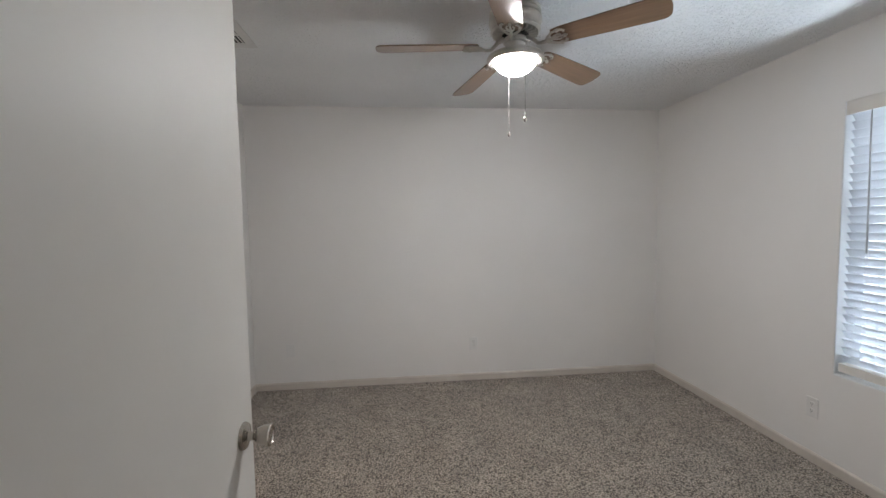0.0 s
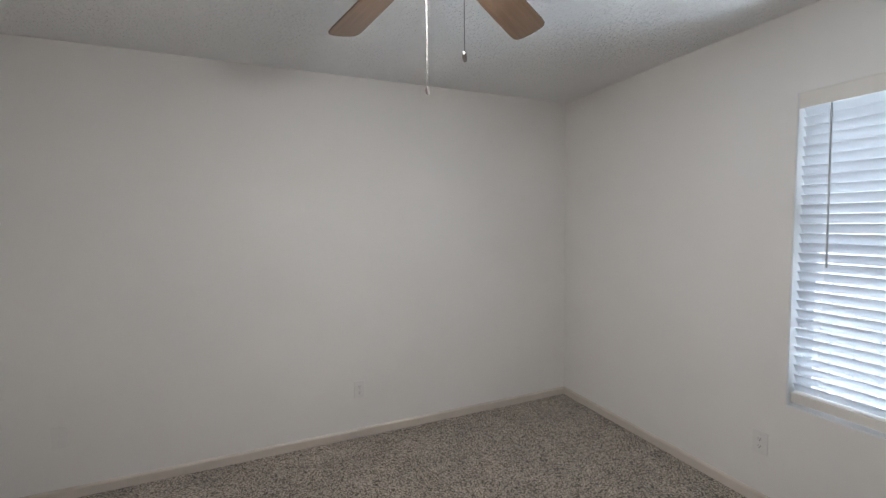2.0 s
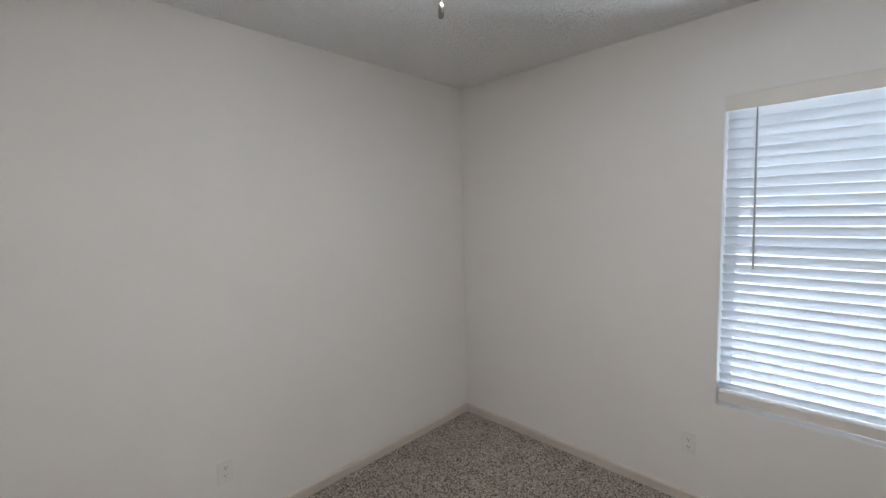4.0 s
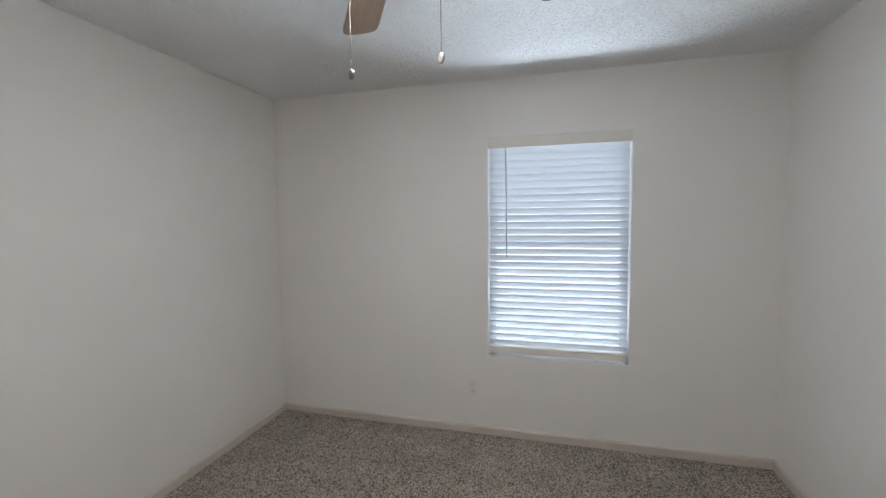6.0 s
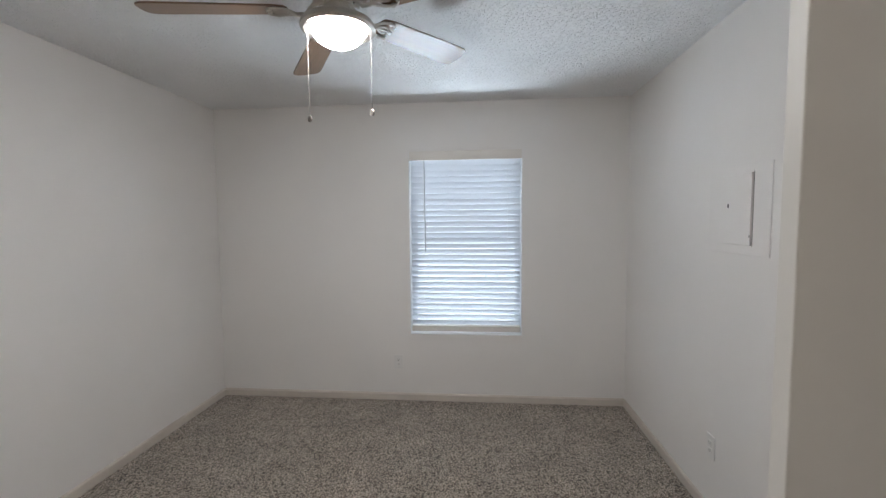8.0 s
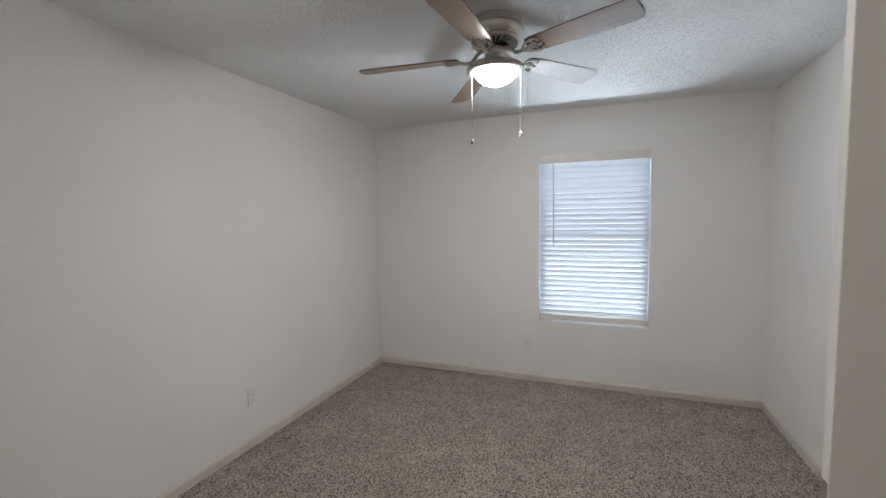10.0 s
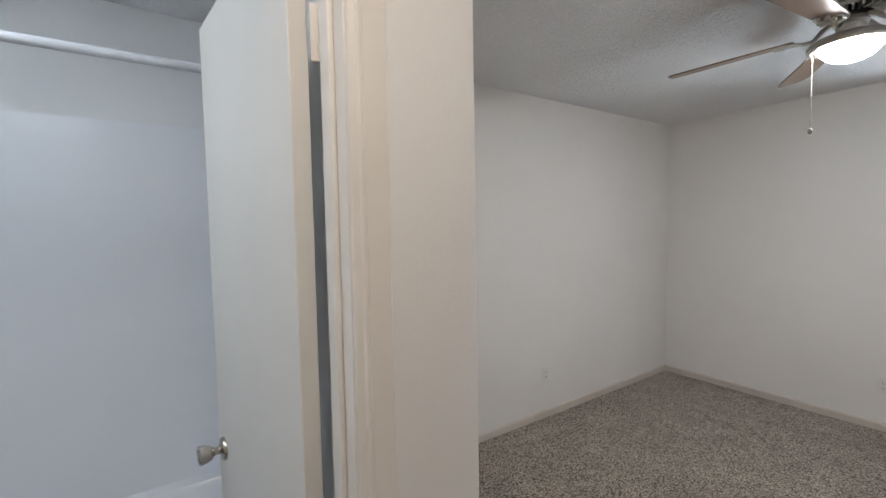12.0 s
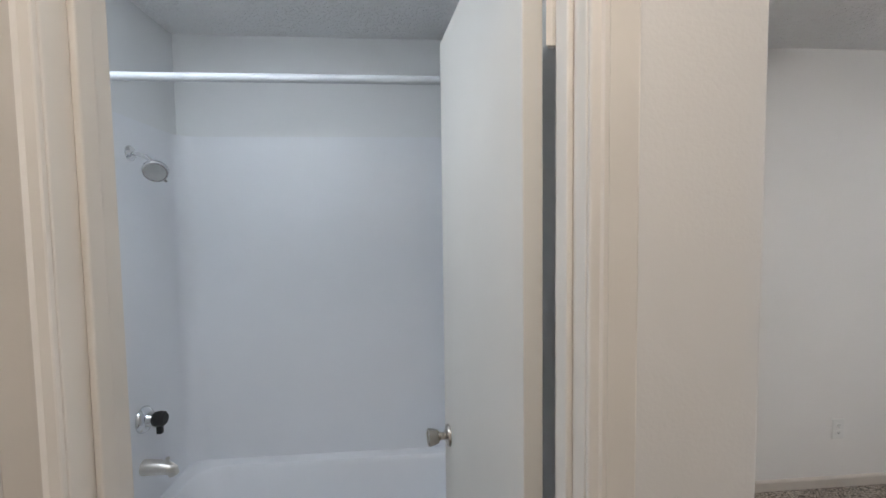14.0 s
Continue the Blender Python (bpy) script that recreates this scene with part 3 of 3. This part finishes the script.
rings = [loop(TX0, TY0, TX1, TY1, 0.002, 0.0), loop(TX0, TY0, TX1, TY1, 0.002, TZ - 0.015), loop(TX0 + 0.012, TY0 + 0.012, TX1 - 0.012, TY1 - 0.012, 0.01, TZ),
         loop(TX0 + 0.075, TY0 + 0.075, TX1 - 0.085, TY1 - 0.075, 0.12, TZ), loop(TX0 + 0.09, TY0 + 0.09, TX1 - 0.10, TY1 - 0.09, 0.12, TZ - 0.02),
         loop(TX0 + 0.14, TY0 + 0.13, TX1 - 0.26, TY1 - 0.13, 0.14, 0.09), loop(TX0 + 0.2, TY0 + 0.19, TX1 - 0.34, TY1 - 0.19, 0.10, 0.06)]
for p, q in zip(rings, rings[1:]):
    for k in range(len(p)):
        bm.faces.new((p[k], p[(k + 1) % len(p)], q[(k + 1) % len(q)], q[k]))
bm.faces.new(rings[-1])
bmesh.ops.recalc_face_normals(bm, faces=bm.faces[:])
part("tub_shell", bm, ACRYLIC, tub, smooth=True)
part("overflow_plate", lathe(((0, 0), (0.036, 0), (0.036, 0.003), (0.030, 0.008), (0, 0.009)), 32), NICKEL, tub, "round nickel overflow plate", True, pose(TX0 + 0.097, 3.64, 0.330, 0, 82))

surround = thing("tub_surround", pose(0, 0, 0), "glossy white tub wall surround with rounded corners", "tub surround")
SZ = 1.957
SR, ST = 0.075, 0.012
shell = [(TX0, TY0), (TX0 + ST, TY0)]
shell += [(TX0 + ST + SR * (1 - math.cos(t)), TY1 - ST - SR * (1 - math.sin(t))) for t in [k * math.pi / 16 for k in range(9)]]
shell += [(TX1 - ST - SR * (1 - math.sin(t)), TY1 - ST - SR * (1 - math.cos(t))) for t in [k * math.pi / 16 for k in range(9)]]
shell += [(TX1 - ST, TY0), (TX1, TY0), (TX1, TY1), (TX0, TY1)]
part("wall_shell", outline(shell, TZ - 0.003, SZ), ACRYLIC, surround, smooth=True)
part("top_flange", outline(shell, SZ, SZ + 0.004), ACRYLIC, surround, smooth=True)
rod = thing("shower_rod", pose(0, 3.245, 1.993), "white shower curtain rod above the tub", "shower rod")
part("tube", tube(bmesh.new(), [(TX0 + 0.002, 0, 0), (TX1 - 0.002, 0, 0)], 0.0135, 20), RAILPAINT, rod, smooth=True)
for x, turn in ((TX0, 90), (TX1, -90)):
    part("end_flange", lathe(((0, 0), (0.030, 0), (0.030, 0.006), (0.020, 0.014), (0.015, 0.020), (0, 0.020)), 28), VINYL, rod, smooth=True, at=pose(x, 0, 0, 0, turn))

PX = TX0 + 0.012
shower = thing("shower_fixture", pose(PX, 3.614, 1.822), "chrome shower arm with a round grey spray head", "shower head")
part("flange", lathe(((0, 0), (0.031, 0), (0.031, 0.002), (0.022, 0.010), (0.012, 0.014), (0, 0.014)), 28), CHROME, shower, smooth=True, at=pose(0, 0, 0, 0, 90))
part("arm", tube(bmesh.new(), [(0.005, 0, 0), (0.030, 0, -0.002), (0.055, 0, -0.012), (0.078, 0, -0.030), (0.090, 0, -0.044)], 0.0085, 14), CHROME, shower, smooth=True)
head = part("head", lathe(((0, 0.030), (0.012, 0.030), (0.015, 0.022), (0.014, 0.012), (0.024, 0.004), (0.041, -0.016), (0.045, -0.024), (0.045, -0.034), (0.041, -0.038), (0, -0.038)), 36), CHROME, shower, smooth=True, at=pose(0.100, -0.008, -0.058, -50, -30))
part("spray_face", lathe(((0, -0.0382), (0.037, -0.0382), (0.035, -0.041), (0, -0.042)), 32), WAND, head, "grey spray face", True)
part("spray_lever", boxes((-0.005, 0.040, -0.034, 0.005, 0.056, -0.026), bevel=0.002), CHROME, head)

valve = thing("shower_valve", pose(PX, 3.608, 0.752), "chrome shower valve with a dark clear-plastic knob", "shower valve")
part("escutcheon", lathe(((0, 0), (0.054, 0), (0.054, 0.003), (0.046, 0.014), (0.030, 0.022), (0.024, 0.040), (0, 0.040)), 36), CHROME, valve, smooth=True, at=pose(0, 0, 0, 0, 90))
part("knob", lathe(((0, 0.038), (0.022, 0.038), (0.030, 0.046), (0.032, 0.058), (0.030, 0.078), (0.022, 0.086), (0, 0.087)), 10), DARK, valve, "dark smoked plastic knob", True, pose(0, 0, 0, 0, 90))
part("lever", boxes((0.050, -0.010, -0.062, 0.072, 0.010, -0.020), bevel=0.005), DARK, valve)
spout = thing("tub_spout", pose(PX, 3.592, 0.560), "brushed nickel tub spout with diverter", "tub spout")
part("spout_body", tube(bmesh.new(), [(0, 0, 0), (0.02, 0, 0), (0.06, 0, -0.002), (0.092, 0, -0.008), (0.110, 0, -0.018), (0.116, 0, -0.036)], [0.031, 0.031, 0.029, 0.026, 0.023, 0.019], 24), NICKEL, spout, smooth=True)
part("diverter", lathe(((0, 0), (0.005, 0), (0.005, 0.014), (0.008, 0.016), (0.008, 0.022), (0, 0.023)), 16), NICKEL, spout, smooth=True, at=pose(0.094, 0, 0.014))

# ---- outside the window ----
structure("ground", boxes((E + 0.2, -40, -0.5, 45, 45, -0.3)), GROUND, "pale concrete outside the window", "ground")
rail = thing("balcony_railing", pose(E + 1.25, 1.9, -0.3), "white metal railing outside the window", "railing")
part("top_rail", boxes((-0.025, -2.4, 1.34, 0.025, 2.4, 1.38)), RAILPAINT, rail)
part("bottom_rail", boxes((-0.02, -2.4, 0.10, 0.02, 2.4, 0.14)), RAILPAINT, rail)
for y in (-2.35, 2.35):
    part("post", boxes((-0.03, y - 0.03, 0, 0.03, y + 0.03, 1.34)), RAILPAINT, rail)
data = None
for k in range(36):
    if data is None:
        ob = part("baluster", boxes((-0.006, -0.006, 0.14, 0.006, 0.006, 1.34)), RAILPAINT, rail)
        data = ob.data
    else:
        ob = new("baluster", data)
        ob.parent = rail
    ob.matrix_basis = pose(0, -2.24 + k * 0.128, 0)
structure("backdrop", boxes((E + 9, -14, -0.3, E + 9.05, 18, 4.2)), BACKDROP, "bright hazy daylight beyond the window", "sky")
